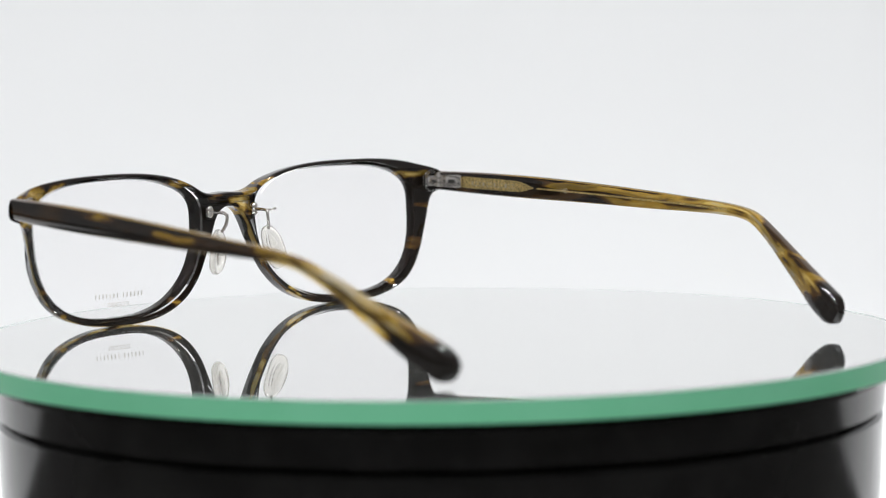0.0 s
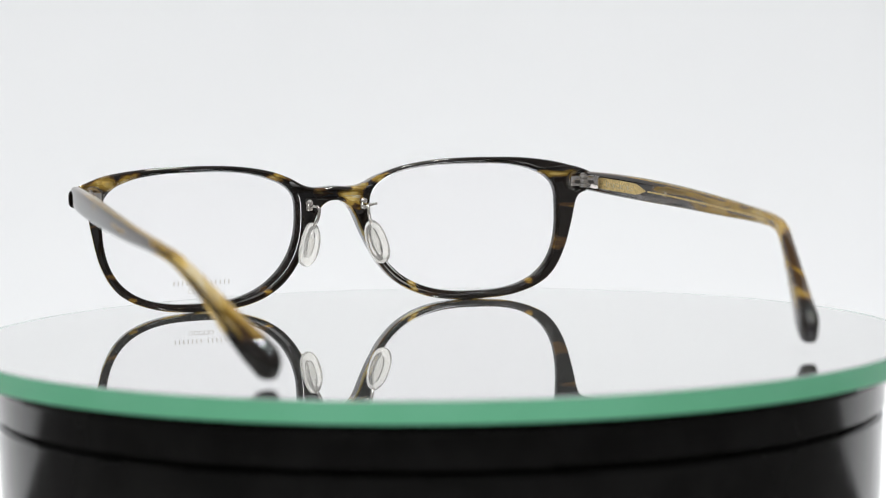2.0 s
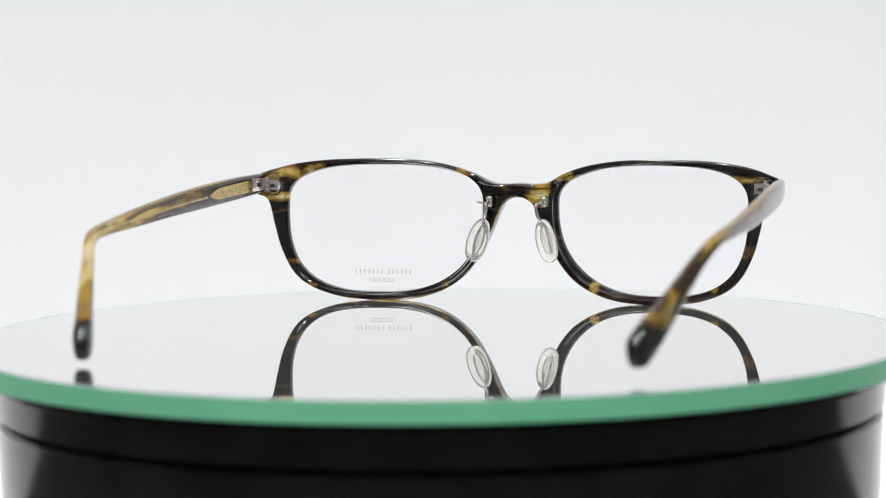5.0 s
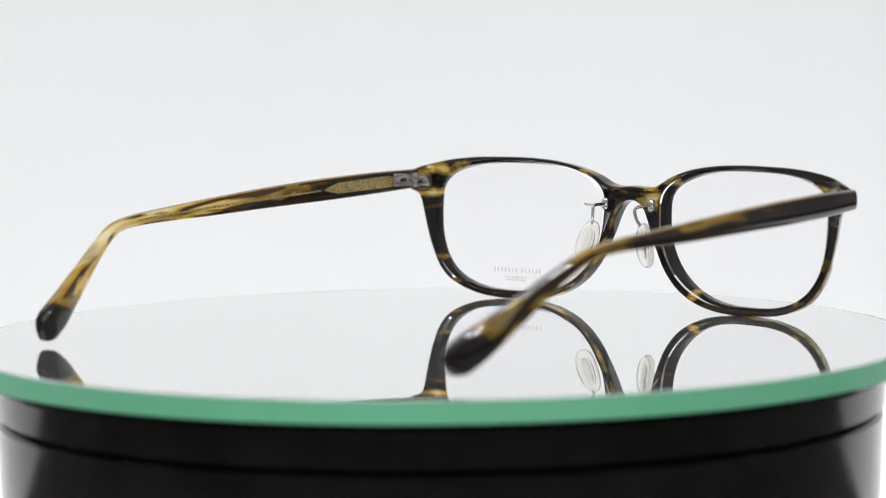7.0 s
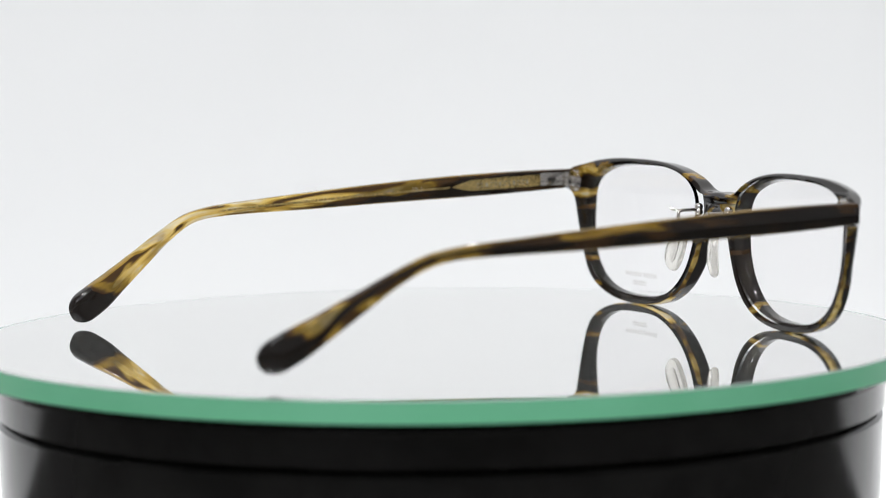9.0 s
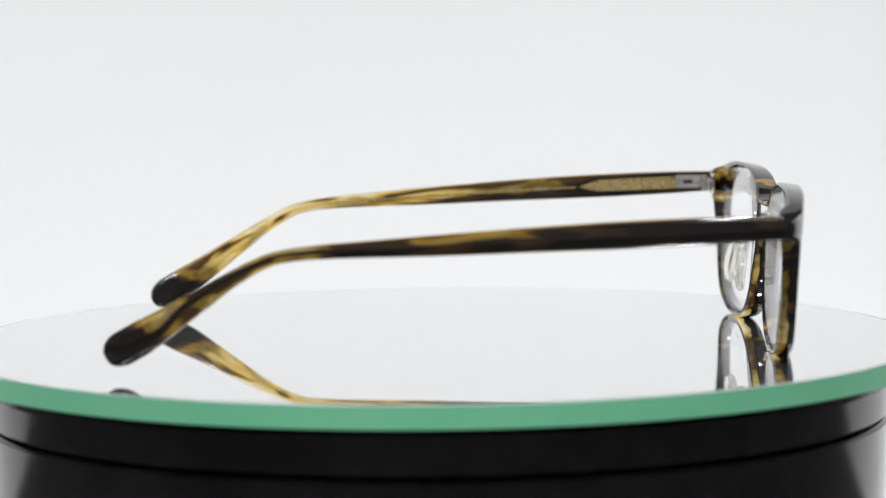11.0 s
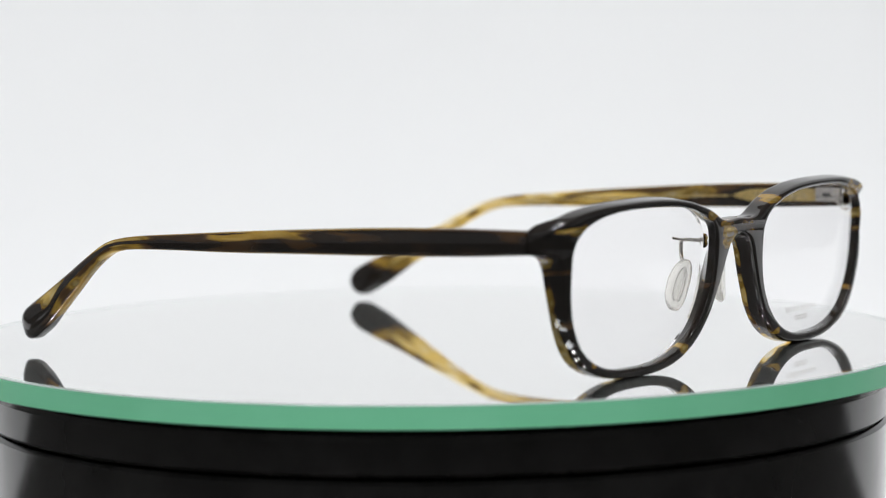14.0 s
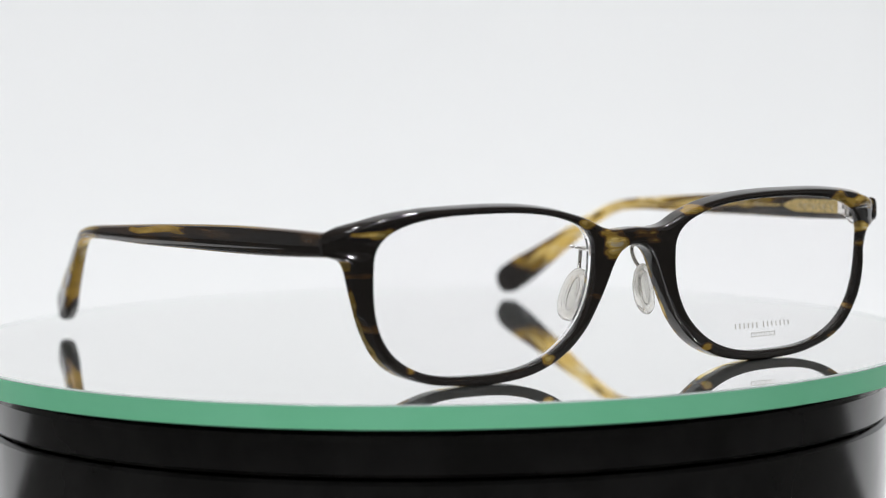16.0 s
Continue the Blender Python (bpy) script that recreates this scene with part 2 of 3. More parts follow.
MAT_CHAMFER = plain("polished_glass_chamfer", (0.3, 0.36, 0.34), 0.2, 0.0, 0.04, 90)


def glass_edge():
    """Ground edge of the plate: green glass that passes on the light within."""
    n = Nodes("ground_green_glass_edge")
    col = n.mix(n.ramp(n.noise(60.0, detail=4.0), 0.3, 0.7), rgb(0.29, 0.93, 0.54), rgb(0.32, 0.96, 0.58))
    n.set(Base_Color=col, Roughness=0.4)
    through_it = n.node("ShaderNodeBsdfTranslucent")
    n.link(col, through_it.inputs["Color"])
    both = n.node("ShaderNodeMixShader", Fac=0.06)
    n.link(n.bsdf.outputs[0], both.inputs[1])
    n.link(through_it.outputs[0], both.inputs[2])
    n.link(both.outputs[0], n.out.inputs[0])
    return n.mat


MAT_EDGE = glass_edge()


def clear_glass(name, color, rough=0.0, ior=1.5, clear=1.0):
    n = Nodes(name)
    n.set(Base_Color=rgb(*color), Roughness=rough, IOR=ior, Transmission_Weight=clear)
    return n.mat


def silvering():
    n = Nodes("mirror_silvering")
    n.set(Base_Color=rgb(0.98, 0.99, 0.985), Metallic=1.0, Roughness=0.0)
    return n.mat


def coated_plate():
    """Front-coated mirror glass; the silvering below adds a second, faint image."""
    n = Nodes("plate_glass")
    n.set(Base_Color=rgb(0.997, 1.0, 0.998), Roughness=0.0, IOR=1.52, Transmission_Weight=1.0)
    coat = n.node("ShaderNodeBsdfGlossy", Color=rgb(0.995, 0.995, 0.993), Roughness=0.0)
    both = n.node("ShaderNodeMixShader", Fac=0.95)
    n.link(n.bsdf.outputs[0], both.inputs[1])
    n.link(coat.outputs[0], both.inputs[2])
    # pale haze painted over the plate to lighten its dark reflections
    veil = n.node("ShaderNodeBsdfDiffuse")
    n.link(n.mix(n.ramp(n.noise(45.0, detail=5.0), 0.3, 0.7), rgb(0.72, 0.78, 0.75), rgb(0.86, 0.9, 0.88)), veil.inputs["Color"])
    veiled = n.node("ShaderNodeMixShader", Fac=0.02)
    n.link(both.outputs[0], veiled.inputs[1])
    n.link(veil.outputs[0], veiled.inputs[2])
    n.link(veiled.outputs[0], n.out.inputs[0])
    return n.mat


MAT_PLATE = coated_plate()
MAT_SILVER = silvering()
MAT_LENS = clear_glass("demo_lens_plastic", (0.985, 0.98, 0.985), 0.0, 1.16)


def silicone():
    """Clear and soft, faintly milky."""
    n = Nodes("clear_silicone")
    tint = rgb(0.96, 0.945, 0.91)
    n.set(Base_Color=tint, Roughness=n.ramp(n.noise(700.0), 0.3, 0.7, 0.02, 0.06), IOR=1.41, Transmission_Weight=0.8)
    free = n.node("ShaderNodeBsdfTransparent", Color=tint)
    both = n.node("ShaderNodeMixShader", Fac=0.18)
    n.link(n.bsdf.outputs[0], both.inputs[1])
    n.link(free.outputs[0], both.inputs[2])
    n.link(both.outputs[0], n.out.inputs[0])
    return n.mat


MAT_SILICONE = silicone()
MAT_INSERT = clear_glass("clear_hard_plastic", (0.97, 0.965, 0.95), 0.03, 1.5)

# ---- the setting: a white paper sweep on a table, shut in by an added pale room ----
TABLE_Z = -0.075


def slab(name, x0, x1, y0, y1, z0, z1, material, label, category):
    bm = bmesh.new()
    box(bm, pose((x0 + x1) / 2, (y0 + y1) / 2, (z0 + z1) / 2), x1 - x0, y1 - y0, z1 - z0)
    ob = part(name, bm, material, None)
    return tagged(ob, label, category, kind="structure")


def backdrop():
    """Paper sweep: from the table in a wide curve up the back."""
    line = [(0.12, TABLE_Z), (0.25, TABLE_Z), (0.42, TABLE_Z)]
    for k in range(1, 13):
        a = math.pi / 2 * k / 12
        line.append((0.42 + 0.03 * math.sin(a), TABLE_Z + 0.03 * (1 - math.cos(a))))
    line += [(0.45, 0.3), (0.45, 0.75)]
    bm = bmesh.new()
    rear, n = [], len(line)
    for i, (y, z) in enumerate(line):
        d = Vector((line[min(i + 1, n - 1)][0] - line[max(i - 1, 0)][0], line[min(i + 1, n - 1)][1] - line[max(i - 1, 0)][1])).normalized()
        rear.append((y + d.y * 0.002, z - d.x * 0.002))
    loop = line + rear[::-1]
    ends = [[bm.verts.new((x, y, z)) for y, z in loop] for x in (-0.62, 0.62)]
    for k in range(len(loop)):
        j = (k + 1) % len(loop)
        bm.faces.new((ends[0][k], ends[1][k], ends[1][j], ends[0][j]))
    for e in ends:
        for k in range(n - 1):
            bm.faces.new((e[k], e[k + 1], e[len(loop) - 2 - k], e[len(loop) - 1 - k]))
    ob = part("backdrop", smooth(bm), MAT_PAPER, None)
    return tagged(ob, "seamless white paper backdrop swept up behind the turntable", "backdrop", kind="structure")


backdrop()
slab("table", -1.0, 1.0, -0.9, 1.0, TABLE_Z - 0.035, TABLE_Z - 0.004, MAT_TABLE, "dark grey table under the paper backdrop", "table")
# unseen room shell, added to enclose the set; pale to bounce fill light
slab("floor", -2.0, 2.0, -2.6, 1.5, -0.9, -0.85, MAT_ROOM, "unseen pale floor added to close the room", "floor")
slab("ceiling", -2.0, 2.0, -2.6, 1.5, 1.75, 1.8, MAT_PAPER, "unseen white ceiling added to close the room", "ceiling")
slab("wall_south", -2.0, 2.0, -2.65, -2.6, -0.85, 1.75, MAT_ROOM, "unseen pale wall added behind the camera to bounce fill light", "wall")
slab("wall_north", -2.0, 2.0, 1.5, 1.55, -0.85, 1.75, MAT_ROOM, "unseen pale wall added behind the paper backdrop", "wall")
slab("wall_west", -2.05, -2.0, -2.6, 1.5, -0.85, 1.75, MAT_ROOM, "unseen pale side wall added to bounce fill light", "wall")
slab("wall_east", 2.0, 2.05, -2.6, 1.5, -0.85, 1.75, MAT_ROOM, "unseen pale side wall added to bounce fill light", "wall")

# ---- the turntable and its mirror plate ----
PLATE_R, PLATE_T = 0.1103, 0.0049


def turntable():
    thing = tagged(new("turntable"), "glossy black round display turntable on a dark table", "turntable", kind="thing")
    z = TABLE_Z - 0.0039
    body = [(0, z), (0.0985, z), (0.1, z + 0.0015), (0.1022, -0.03), (0.1026, -0.0172), (0.1018, -0.0164), (0.0985, -0.0163), (0, -0.0163)]
    part("base", lathe(body), MAT_BLACK, thing)
    top = [(0, -0.0158), (0.099, -0.0158), (0.1022, -0.0156), (0.103, -0.0148), (0.1034, -0.0082), (0.1026, -0.0072),
           (0.1, -0.0066), (0.098, -0.0064), (0.098, -PLATE_T - 0.0001), (0, -PLATE_T - 0.0001)]
    platter = part("platter", lathe(top), MAT_BLACK, thing, "glossy black rotating platter with a rounded lip")
    bm = bmesh.new()
    cyl(bm, pose(0, 0, -0.01605), 0.03, 0.0006)
    part("bearing", bm, MAT_STEEL, thing)
    return thing, platter


def mirror_plate():
    c = 0.00022
    prof = [(0, 0), (PLATE_R - 0.0013, 0), (PLATE_R - c * 0.5, -0.00006), (PLATE_R, -c), (PLATE_R, -PLATE_T + c * 0.5), (PLATE_R - c * 0.5, -PLATE_T), (0, -PLATE_T)]
    bm = smooth(lathe(prof, 256, [0, 1, 1, 2, 2, 3]), 1.6)
    ob = part("mirror_plate", bm, [MAT_PLATE, MAT_CHAMFER, MAT_EDGE, MAT_SILVER], None)
    return tagged(ob, "round mirrored glass plate with green edge on the turntable", "mirror plate", kind="thing")


TURNTABLE, PLATTER = turntable()
PLATE = mirror_plate()

# ---- the eyeglasses (millimetres in their own space: x across, y ahead, z up) ----
MM = 0.001
FRONT_T = 3.7


def back_y(x, z=30.0):
    """The front's rear face: wrapped round the brow, its top leaning ahead."""
    return 3.3 - 2.7 * (x / 65.0) ** 2 + LEAN * z


def hole_shape(c, s, side=1):
    """Half width, half height and squareness of a lens opening, quarter by quarter."""
    return (((24.0 if side > 0 else 25.6) if c > 0 else 26.2), (10.3 if s > 0 else 23.0),
            (2.8 if c > 0 else 2.55) if s > 0 else (2.9 if c > 0 else 2.4))


def norm_of_hole(x, z, side=1):
    """Below 1 within a lens opening, above 1 outside."""
    dx, dz = x - 36.2, z - 25.1
    w, h, e = hole_shape(dx, dz, side)
    return ((abs(dx) / w) ** e + (abs(dz) / h) ** e) ** (1 / e)


def lens_outline(scale=1.0, count=144, side=1):
    """Soft rectangle, rounder at the nose, for the wearer's right-hand side (x > 0)."""
    cx, cz, out = 36.2, 25.1, []
    for i in range(count):
        a = 2 * math.pi * i / count
        c, s = math.cos(a), math.sin(a)
        w, h, e = hole_shape(c, s, side)
        out.append(Vector((cx + scale * w * math.copysign(abs(c) ** (2 / e), c),
                           cz + scale * h * math.copysign(abs(s) ** (2 / e), s), 0)))
    return out


def even(loop, step=0.55):
    """The closed loop again, with corners at even steps."""
    n = len(loop)
    seg = [(loop[(i + 1) % n] - loop[i]).length for i in range(n)]
    total = sum(seg)
    count, out, i, gone = int(total / step), [], 0, 0.0
    for k in range(count):
        want = total * k / count
        while gone + seg[i] < want:
            gone += seg[i]
            i += 1
        out.append(loop[i].lerp(loop[(i + 1) % n], (want - gone) / seg[i]))
    return out


def front_outline():
    half = [(0, 30.5), (4.5, 30.3), (8, 30.9), (12, 33.1), (17.5, 35.1), (25, 36.4), (33, 36.9), (41.5, 36.9), (50.5, 36.6),
            (58.5, 35.6), (64.6, 34.1), (68.0, 32.9), (69.8, 31.8), (70.1, 30), (69.8, 28.3), (68.4, 27.5), (66.2, 26.7),
            (65.1, 24.8), (63.9, 19.2), (62.0, 12.8), (58.6, 6.8), (54.0, 3.2), (47.0, 0.9), (39.5, 0.15), (32.7, 0.1),
            (25.7, 0.9), (20, 2.7), (15.1, 5.7), (11.4, 9.8), (9.1, 13.9), (6.8, 18.9), (5.3, 22.6), (3.8, 25.2), (1.8, 26.6)]
    other = [(-x - 0.9 * min(1.0, max(0.0, (x - 50) / 9)), z) for x, z in half[::-1] if x > 0]
    return even(spline([(x, z, 0) for x, z in half] + [(0, 26.9, 0)] + [(x, z, 0) for x, z in other], 6, True))


def front_mesh():
    data = bpy.data.curves.new("outline", "CURVE")
    data.dimensions, data.fill_mode = "2D", "BOTH"
    bevel = 0.75
    data.extrude, data.bevel_depth, data.bevel_resolution, data.offset = FRONT_T / 2 - bevel, bevel, 4, -bevel
    right, left = even(lens_outline(1.0, 400)), even(lens_outline(1.0, 400, -1))
    for loop in (front_outline(), right, [Vector((-v.x, v.y, 0)) for v in left]):
        sp = data.splines.new("POLY")
        sp.points.add(len(loop) - 1)
        for p, v in zip(sp.points, loop):
            p.co = (v.x, v.y, 0, 1)
        sp.use_cyclic_u = True
    ob = new("outline", data)
    me = bpy.data.meshes.new_from_object(ob.evaluated_get(bpy.context.evaluated_depsgraph_get()))
    bpy.data.objects.remove(ob)
    bpy.data.curves.remove(data)
    bm = bmesh.new()
    bm.from_mesh(me)
    bpy.data.meshes.remove(me)
    bmesh.ops.remove_doubles(bm, verts=bm.verts, dist=0.01)
    for v in bm.verts:
        x, z, d = v.co
        ahead = 0.5 - d / FRONT_T
        deep = 5.2 - 1.7 * (x / 62.0) ** 2  # thickest at the bridge
        far = min(1.0, max(0.0, (abs(x) - 26) / 30))
        hole = norm_of_hole(abs(x), z, math.copysign(1, x))
        keep = 1.0 - 0.9 * far * min(1.0, max(0.0, (1.12 - hole) / 0.05))
        draft = 1.0 - (0.025 + 0.04 * far) * keep * ahead * min(1.0, max(0.0, (abs(x) - 8) / 8))
        low = 1.0 - 0.035 * ahead * min(1.0, max(0.0, (abs(x) - 8) / 8))
        wrap = 1.6 * ahead * max(0.0, (abs(x) - 63.5) / 5) ** 2
        s = min(1.0, max(0.0, (abs(x) - 62.0) / 5.0))
        wrap += (1 - ahead) * (back_y(x, z) - 0.9) * s * s * (3 - 2 * s)
        if hole < 1.05:
            wrap -= (1 - ahead) * (2.6 - 1.7 * min(1.0, max(0.0, (abs(x) - 18) / 22)))
        cx = math.copysign(36.0, x)
        x, z = cx + (x - cx) * draft, 19.0 + (z - 19.0) * (low if z > 19 else 1.0)
        v.co = Vector((x, back_y(x, z) + ahead * deep - wrap, z)) * MM
    return smooth(bm, 50)


def lens_mesh(side):
    rim = lens_outline(1.025, 144, side)
    cx, cz, rings, thick = 36.0, 19.2, 9, 1.0
    bm = bmesh.new()

    def surface(x, z):
        dx, dz = x - cx, z - cz
        return 6.2 - 0.042 * dx + LEAN * dz - (dx * dx + dz * dz) / 520.0

    sheets = []
    for off in (0.0, -thick):
        sheet = [[bm.verts.new((side * cx * MM, (surface(cx, cz) + off) * MM, cz * MM))]]
        for k in range(1, rings + 1):
            s = k / rings
            sheet.append([bm.verts.new((side * (cx + (v.x - cx) * s) * MM,
                                        (surface(cx + (v.x - cx) * s, cz + (v.y - cz) * s) + off) * MM,
                                        (cz + (v.y - cz) * s) * MM)) for v in rim])
        sheets.append(sheet)
    n = len(rim)
    for sheet in sheets:
        for i in range(n):
            j = (i + 1) % n
            bm.faces.new((sheet[0][0], sheet[1][i], sheet[1][j]))
            for a, b in zip(sheet[1:], sheet[2:]):
                bm.faces.new((a[i], b[i], b[j], a[j]))
    a, b = sheets[0][-1], sheets[1][-1]
    for i in range(n):
        j = (i + 1) % n
        bm.faces.new((a[i], a[j], b[j], b[i]))
    return smooth(bm, 50)


def lens_y(x, z):
    dx, dz = abs(x) - 36.0, z - 19.2
    return 6.2 - 0.042 * dx + LEAN * dz - (dx * dx + dz * dz) / 520.0


def print_mark(bm, x, z, w, h):
    """One flat printed bar on the lens's front."""
    y = lens_y(x, z) + 0.02
    tilt = -math.degrees(math.atan((lens_y(x, z + 0.5) - lens_y(x, z - 0.5))))
    turn = math.degrees(math.atan(lens_y(x + 0.5, z) - lens_y(x - 0.5, z)))
    box(bm, pose(x * MM, y * MM, z * MM, -tilt, 0, turn), w * MM, 0.02 * MM, h * MM)


def lens_print(parent):
    bm = bmesh.new()
    x = -36.5 + 8.0
    for count in (6, 7):
        for i in range(count):
            print_mark(bm, x - 0.35, 7.4, 0.3, 1.15)
            x -= 1.15
        x -= 0.7
    part("brand_print", bm, MAT_MARK, parent, "row of small silver printed bars")
    bm = bmesh.new()
    for i in range(5):
        x = -36.5 + 2.7 - 1.35 * i
        for dz in (-0.42, 0.42):
            print_mark(bm, x, 5.25 + dz, 1.15, 0.14)
        for dx in (-0.5, 0.5):
            print_mark(bm, x + dx, 5.25, 0.14, 0.84)
    part("logo_print", bm, MAT_MARK, parent, "row of small outlined silver boxes")


def temple_stations(side):
    """Centre, height, thickness down the length, from the hinge to the tip."""
    lift = (0.1, 0.35) if side > 0 else (0.65, -1.0)
    inward = -1.6 if side > 0 else 0.9
    rows = [(68.2, 1.5, 29.85, 4.9, 3.6), (69.9, -12, 29.5, 5.6, 3.6), (71.4, -30, 29.0, 5.8, 3.4), (72.7, -50, 28.3, 5.2, 3.1),
            (73.4, -70, 27.4, 4.4, 2.8), (73.5, -84, 26.8, 3.5, 2.6), (73.3, -94, 26.3, 3.0, 2.6), (72.8, -100.5, 25.6, 2.7, 2.6),
            (71.7, -105.5, 24.2, 2.8, 2.7), (69.6, -112, 20.7, 3.3, 2.9), (67.3, -119, 16.1, 4.6, 3.3), (65.0, -126, 11.5, 6.0, 3.8),
            (63.2, -131.0, 8.3, 7.2, 4.2), (62.0, -135.0, 6.0, 7.4, 4.3)]
    pts = []
    for x, y, z, h, w in rows:
        s = -y / 139.0
        late = max(0.0, (s - 0.72) / 0.28)
        pts.append(((x - inward * late) * side, y, z + lift[0] + (lift[1] - lift[0]) * s))
    path = spline(pts, 5)
    size = spline([(h, w, 0) for *_, h, w in rows], 5)
    end, along, last = path[-1].copy(), (path[-1] - path[-3]).normalized(), size[-1].copy()
    for k in range(1, 10):  # a round end
        a = math.pi / 2 * k / 9.3
        path.append(end + along * 4.9 * math.sin(a))
        size.append(last * math.cos(a) ** 0.9)
    return path, size


def temple_mesh(side):
    path, size = temple_stations(side)
    bm, rings, seg = bmesh.new(), [], 28
    heights, lengths, gone = {}, {}, 0.0
    for i, (p, s) in enumerate(zip(path, size)):
        d = (path[min(i + 1, len(path) - 1)] - path[max(i - 1, 0)]).normalized()
        out = d.cross(Vector((0, 0, 1))).normalized()
        up = out.cross(d)
        if up.z < 0:
            out, up = -out, -up
        gone += (p - path[max(i - 1, 0)]).length
        ring = []
        for k in range(seg):
            a = 2 * math.pi * k / seg
            c, q = math.cos(a), math.sin(a)
            ring.append(bm.verts.new((p + out * (s.y / 2) * math.copysign(abs(c) ** 0.5, c)
                                      + up * (s.x / 2) * math.copysign(abs(q) ** 0.62, q)) * MM))
            lengths[ring[-1]] = gone / 150.0
            heights[ring[-1]] = 0.5 + 0.5 * math.copysign(abs(q) ** 0.62, q)
        rings.append(ring)
    for a, b in zip(rings, rings[1:]):
        for k in range(seg):
            bm.faces.new((a[k], a[(k + 1) % seg], b[(k + 1) % seg], b[k]))
    bm.faces.new(rings[0])
    bm.faces.new(rings[-1])
    layer = bm.loops.layers.uv.new("UVMap")
    for f in bm.faces:
        for corner in f.loops:
            corner[layer].uv = (lengths[corner.vert], heights[corner.vert])
    return smooth(bm, 60)


def inner_face(side, y, dz=0.0, proud=0.0):
    """A point on the temple's inner face at that y."""
    path, size = temple_stations(side)
    for a, b, s, t in zip(path, path[1:], size, size[1:]):
        if a.y >= y >= b.y:
            f = (a.y - y) / (a.y - b.y)
            p, w = a.lerp(b, f), s.y + (t.y - s.y) * f
            return Vector((p.x - side * (w / 2 + proud), y, p.z + dz))
    return path[0]


def inlay(side, ys, heights, proud, depth):
    """A strip let into the inner face: heights of its upper and lower edge at each y."""
    bm = bmesh.new()
    rows = []
    for y, (lo, hi) in zip(ys, heights):
        ring = []
        for dz, pr in ((lo, proud), (hi, proud), (hi, -depth), (lo, -depth)):
            ring.append(bm.verts.new(inner_face(side, y, dz, pr) * MM))
        rows.append(ring)
    for a, b in zip(rows, rows[1:]):
        for k in range(4):
            bm.faces.new((a[k], a[(k + 1) % 4], b[(k + 1) % 4], b[k]))
    bm.faces.new(rows[0])
    bm.faces.new(rows[-1])
    bmesh.ops.remove_doubles(bm, verts=bm.verts, dist=1e-7)
    return smooth(bm, 30)


def letters(text, size):
    data = bpy.data.curves.new("letters", "FONT")
    data.body, data.size, data.extrude, data.align_x, data.align_y = text, size, 0.00001, "CENTER", "CENTER"
    ob = new("letters", data)
    me = bpy.data.meshes.new_from_object(ob.evaluated_get(bpy.context.evaluated_depsgraph_get()))
    bpy.data.objects.remove(ob)
    bpy.data.curves.remove(data)
    return me


def temple(side, glasses):
    ob = part("temple", temple_mesh(side), MAT_TEMPLE, glasses)
    leaf = bmesh.new()
    a, b = inner_face(side, -1.2, 0.2, 0.35), inner_face(side, -8.0, 0.2, 0.35)
    mid, turn = (a + b) / 2, math.degrees(math.atan2(b.y - a.y, b.x - a.x)) + 90
    box(leaf, pose(*(mid * MM), 0, 0, turn), 1.0 * MM, 7.2 * MM, 3.3 * MM, 0.25 * MM)
    part("hinge_leaf", smooth(leaf), MAT_STEEL, ob, "polished metal hinge leaf with a dark slot")
    slot = bmesh.new()
    box(slot, pose(*((mid - Vector((side * 0.45, 0.5, 0))) * MM), 0, 0, turn), 0.12 * MM, 2.2 * MM, 0.9 * MM, 0.05 * MM)
    part("core_plate", inlay(side, (-8.2, -10, -20, -27, -29.5, -32), ((-1.25, 1.5), (-1.35, 1.6), (-1.35, 1.6),
                    (-1.3, 1.5), (-0.8, 0.9), (-0.12, 0.16)), 0.06, 0.4), MAT_GILT, ob, "engraved gilt core plate with a pointed end")
    part("screw_slot", slot, MAT_SLOT, ob, "dark slot in the hinge leaf")
    marks = bmesh.new()
    for k in range(12):
        y = -11.5 - 1.25 * k
        for dz in (0.45, -0.45) if k % 3 else (0.0,):
            p = inner_face(side, y, dz, 0.08)
            box(marks, pose(*(p * MM), 0, 0, turn), 0.04 * MM, (0.75 if k % 2 else 0.5) * MM, (0.25 if k % 3 else 1.1) * MM)
    part("engraving", marks, MAT_ENGRAVE, ob, "pale engraved strokes on the core plate")
    ys = [-33 - 3.0 * k for k in range(22)]
    part("core_wire", inlay(side, ys, [(-0.25, 0.2)] * len(ys), 0.03, 0.3), MAT_GILT, ob, "thin core wire in the acetate")
    text = letters("19-140", 0.0019)
    p = inner_face(side, -41.0, 0.0, 0.06)
    face = Matrix.Translation(p * MM) @ pose(0, 0, 0, 90, 0, 90 if side < 0 else -90)
    text.transform(face)
    part("size_marking", text, MAT_ENGRAVE, ob, "pale printed size numbers")
    return ob


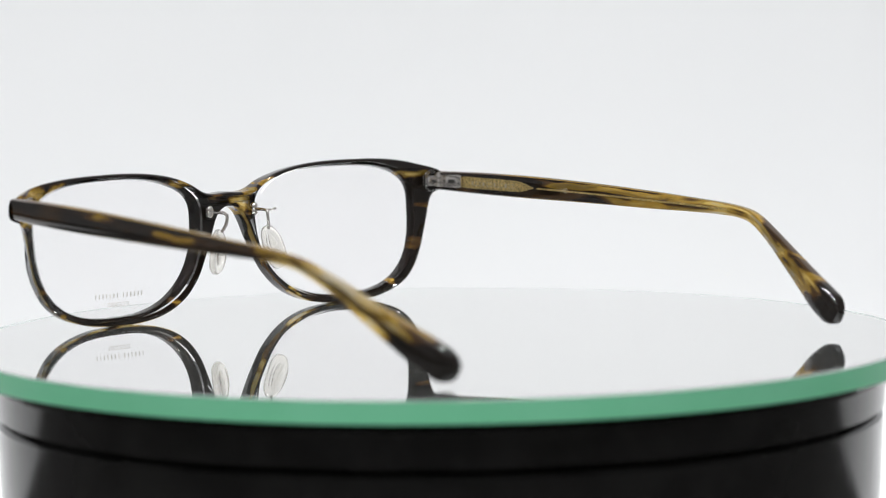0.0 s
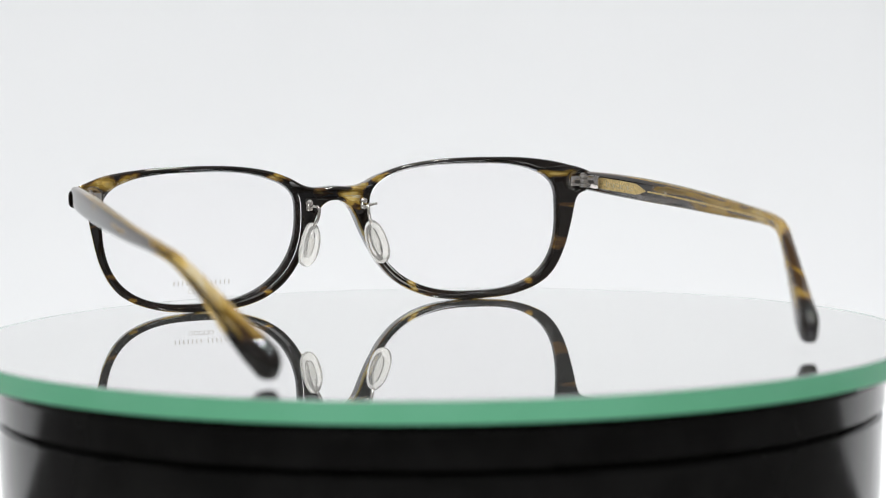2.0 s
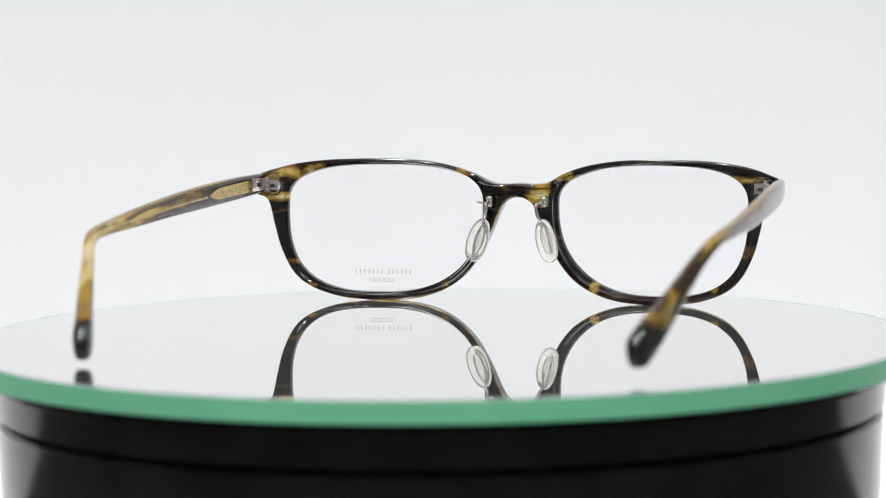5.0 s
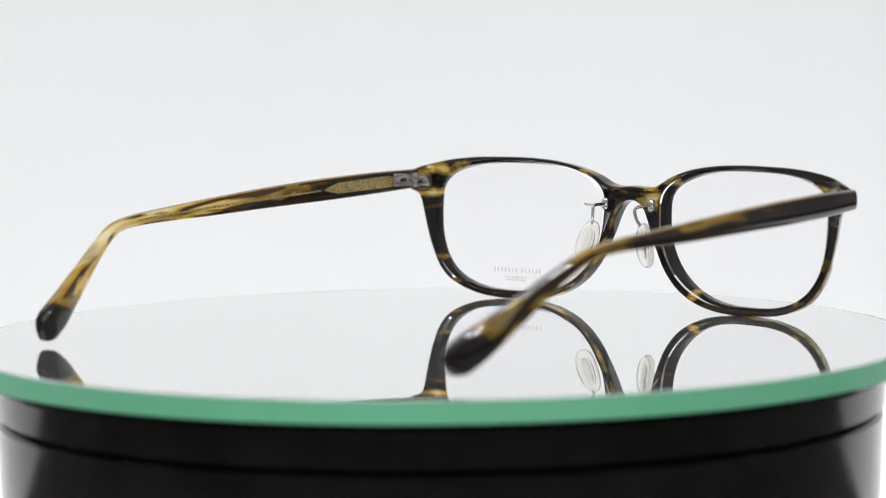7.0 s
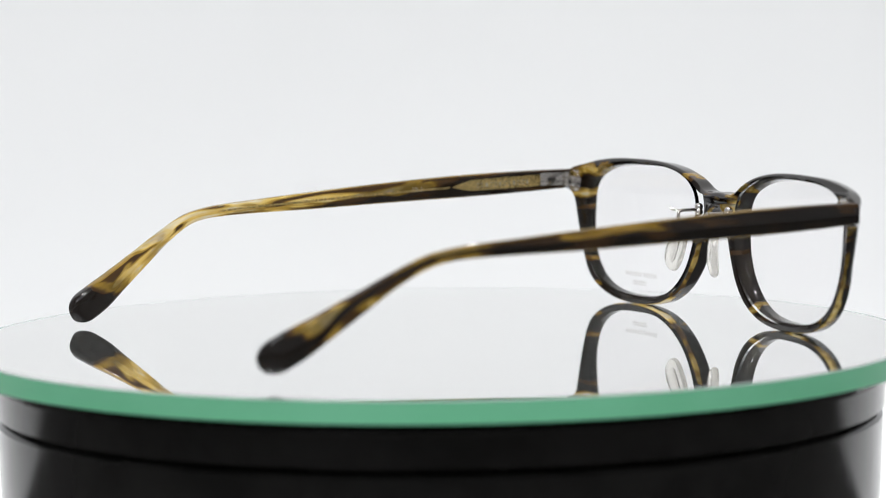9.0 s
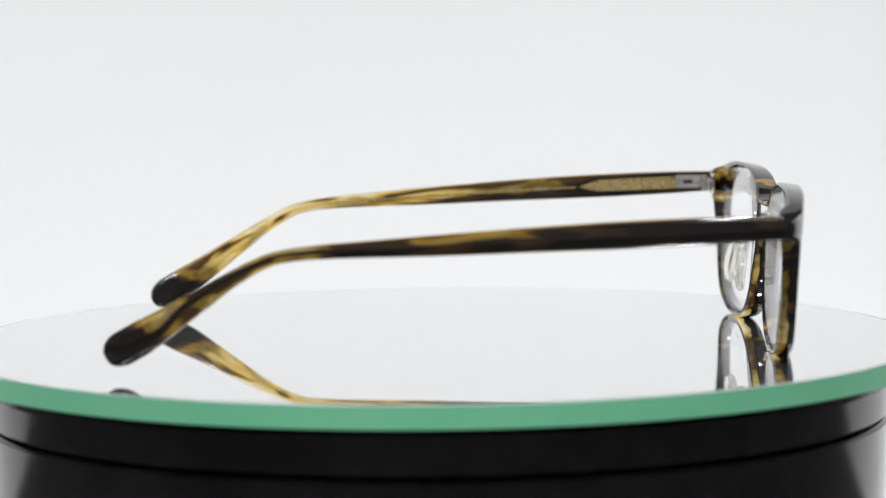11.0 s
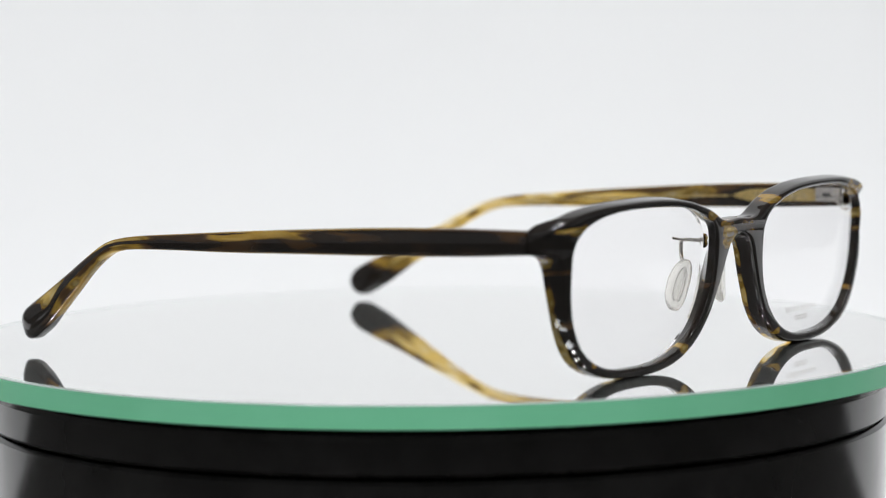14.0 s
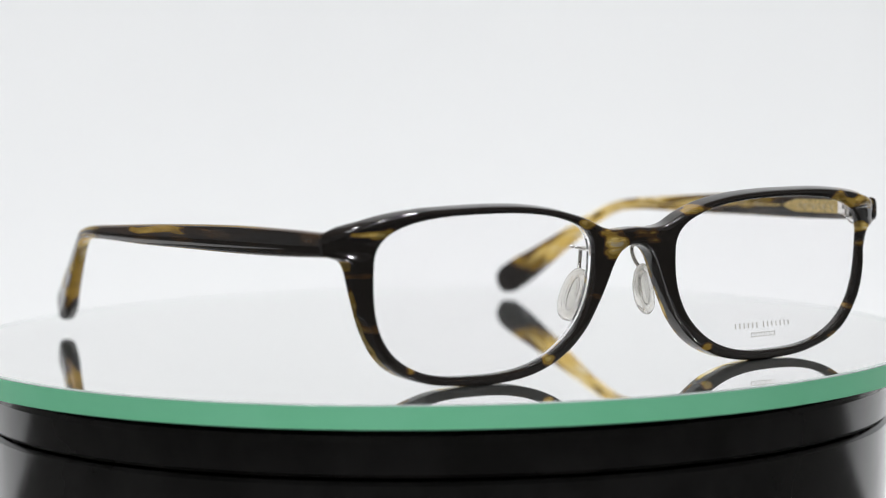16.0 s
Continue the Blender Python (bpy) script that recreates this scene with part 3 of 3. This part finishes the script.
def hinge(side, glasses):
    x, y = 64.9, 0.9
    bm = bmesh.new()
    box(bm, pose(side * (x - 0.1) * MM, (y - 0.7) * MM, 30.1 * MM), 4.4 * MM, 2.0 * MM, 2.7 * MM, 0.35 * MM)
    plate = part("hinge", smooth(bm), MAT_STEEL, glasses, "polished metal hinge with stacked barrels")
    bm = bmesh.new()
    ring = [Vector((side * (x - 0.3 + 2.45 * math.cos(a)), y - 0.15, 30.1 + 2.45 * math.sin(a))) * MM
            for a in (2 * math.pi * k / 36 for k in range(37))]
    tube(bm, ring, 0.42 * MM)
    part("hinge_pocket", smooth(bm, 60), MAT_INSERT, plate, "clear bright ring round the hinge's seat")
    bm = bmesh.new()
    box(bm, pose(side * (x - 0.7) * MM, (y - 1.72) * MM, 29.9 * MM), 1.2 * MM, 0.1 * MM, 0.9 * MM, 0.04 * MM)
    part("hinge_slot", smooth(bm), MAT_SLOT, plate, "dark slot in the hinge block")
    for k in range(3):
        bm = bmesh.new()
        cyl(bm, pose(side * (x + 0.9) * MM, (y - 1.7) * MM, (28.95 + 1.15 * k) * MM), 1.05 * MM, 1.0 * MM, 20, 0.12 * MM)
        part("barrel", smooth(bm), MAT_STEEL, plate)
    bm = bmesh.new()
    cyl(bm, pose(side * (x + 0.9) * MM, (y - 1.7) * MM, 31.95 * MM), 0.75 * MM, 0.5 * MM, 20, 0.12 * MM)
    part("screw", smooth(bm), MAT_STEEL, plate)


def egg(a, w, top, bottom):
    """Outline of a nose pad: narrower above, fuller below."""
    c, s = math.cos(a), math.sin(a)
    return w * math.copysign(abs(c) ** 0.85, c) * (1 - 0.1 * s), (top if s > 0 else bottom) * math.copysign(abs(s) ** 0.9, s)


def nose_pad(side, glasses):
    normal = Vector((-0.3 * side, -0.94, 0.08)).normalized()
    long = Vector((-0.3 * side, 0.06, 0.95))
    long = (long - normal * long.dot(normal)).normalized()
    across = long.cross(normal)
    mid = Vector((8.9 * side, -0.4, 16.6))
    seg = 40

    def pad(profile, w, top, bottom):
        bm, rings = bmesh.new(), []
        for r, h in profile:
            ring = []
            for k in range(seg):
                u, v = egg(2 * math.pi * k / seg, w, top, bottom)
                ring.append(bm.verts.new((mid + across * u * r + long * v * r + normal * (h - 0.018 * (v * r) ** 2)) * MM))
            rings.append(ring)
        for p, q in zip(rings, rings[1:]):
            for k in range(seg):
                bm.faces.new((p[k], p[(k + 1) % seg], q[(k + 1) % seg], q[k]))
        bm.faces.new(rings[0])
        bm.faces.new(rings[-1])
        return smooth(bm, 60)

    body = [(0.1, 0.35), (0.5, 0.35), (0.62, 0.5), (0.72, 0.85), (0.82, 0.95), (0.93, 0.8), (1.0, 0.3), (1.0, -0.3), (0.92, -0.75),
            (0.75, -0.9), (0.4, -0.95), (0.1, -0.95)]
    ob = part("nose_pad", pad(body, 2.75, 5.5, 5.9), MAT_SILICONE, glasses, "clear silicone teardrop nose pad")
    ob.visible_shadow = False
    inset = [(0.1, 0.75), (0.6, 0.72), (0.9, 0.6), (1.0, 0.4), (1.0, 0.3), (0.1, 0.3)]
    shape = pad([(r, h + 0.05) for r, h in inset], 1.0, 3.5, 3.8)
    part("pad_insert", shape, MAT_INSERT, ob, "clear hard plastic insert")
    bm = bmesh.new()
    y0 = back_y(7.2, 26.3)
    arm = spline([(7.2 * side, y0 + 0.3, 25.9), (7.1 * side, y0 - 2.2, 25.9), (6.9 * side, 0.3, 25.9), (6.6 * side, -0.9, 25.5),
                  (6.6 * side, -1.1, 24.3), (7.0 * side, -0.8, 22.6), (7.6 * side, -0.1, 21.2)], 6)
    tube(bm, [p * MM for p in arm], 0.42 * MM)
    part("pad_arm", smooth(bm, 60), MAT_STEEL, ob, "bent polished metal pad arm")
    bm = bmesh.new()
    for dz in (-0.6, 0.6):
        bmesh.ops.create_uvsphere(bm, u_segments=16, v_segments=10, radius=1.05 * MM,
                                  matrix=pose(7.2 * side * MM, (y0 - 0.2) * MM, (25.9 + dz) * MM))
    part("rivet", smooth(bm, 60), MAT_STEEL, ob, "rounded metal rivet")
    bm = bmesh.new()
    tube(bm, [p * MM for p in spline([(6.8 * side, 0.0, 25.9), (7.6 * side, -1.2, 26.0), (8.7 * side, -1.9, 26.3)], 4)], 0.3 * MM)
    part("arm_prong", smooth(bm, 60), MAT_STEEL, ob)


def eyeglasses():
    thing = tagged(new("eyeglasses"), "open tortoiseshell acetate eyeglasses with clear demo lenses on the mirror plate",
                   "eyeglasses", kind="thing")
    part("front_frame", front_mesh(), MAT_FRONT, thing, "dark tortoiseshell acetate front with amber streaks")
    for side in (1, -1):
        lens = part("lens", lens_mesh(side), MAT_LENS, thing, "clear demo lens")
        lens.visible_shadow = False
        if side < 0:
            lens_print(lens)
        temple(side, thing)
        hinge(side, thing)
        nose_pad(side, thing)
    return thing


EYEGLASSES = eyeglasses()
cam.data.dof.focus_object = EYEGLASSES  # the camera holds its focus on the glasses' front


# ---- what moves ----
def turn_at(t):
    """Degrees by which the turntable has turned."""
    s, late = t - 8.0, max(0.0, t - 12.2)
    return 0.085 * late ** 2 - 54.730 - 12.1557 * s + 0.008056 * s ** 2 + 0.00073985 * s ** 3 - 0.00027815 * s ** 4


def motions():
    place = pose(-0.00299, 0.06928, 0, 0, 0, 1.84)
    steps = [k * 0.25 for k in range(65)]
    walk(EYEGLASSES, [(t, pose(0, 0, 0, 0, 0, turn_at(t)) @ place) for t in steps])
    walk(PLATE, [(t, pose(0, 0, 0, 0, 0, turn_at(t))) for t in steps])
    walk(PLATTER, [(t, pose(0, 0, 0, 0, 0, turn_at(t))) for t in steps])


motions()
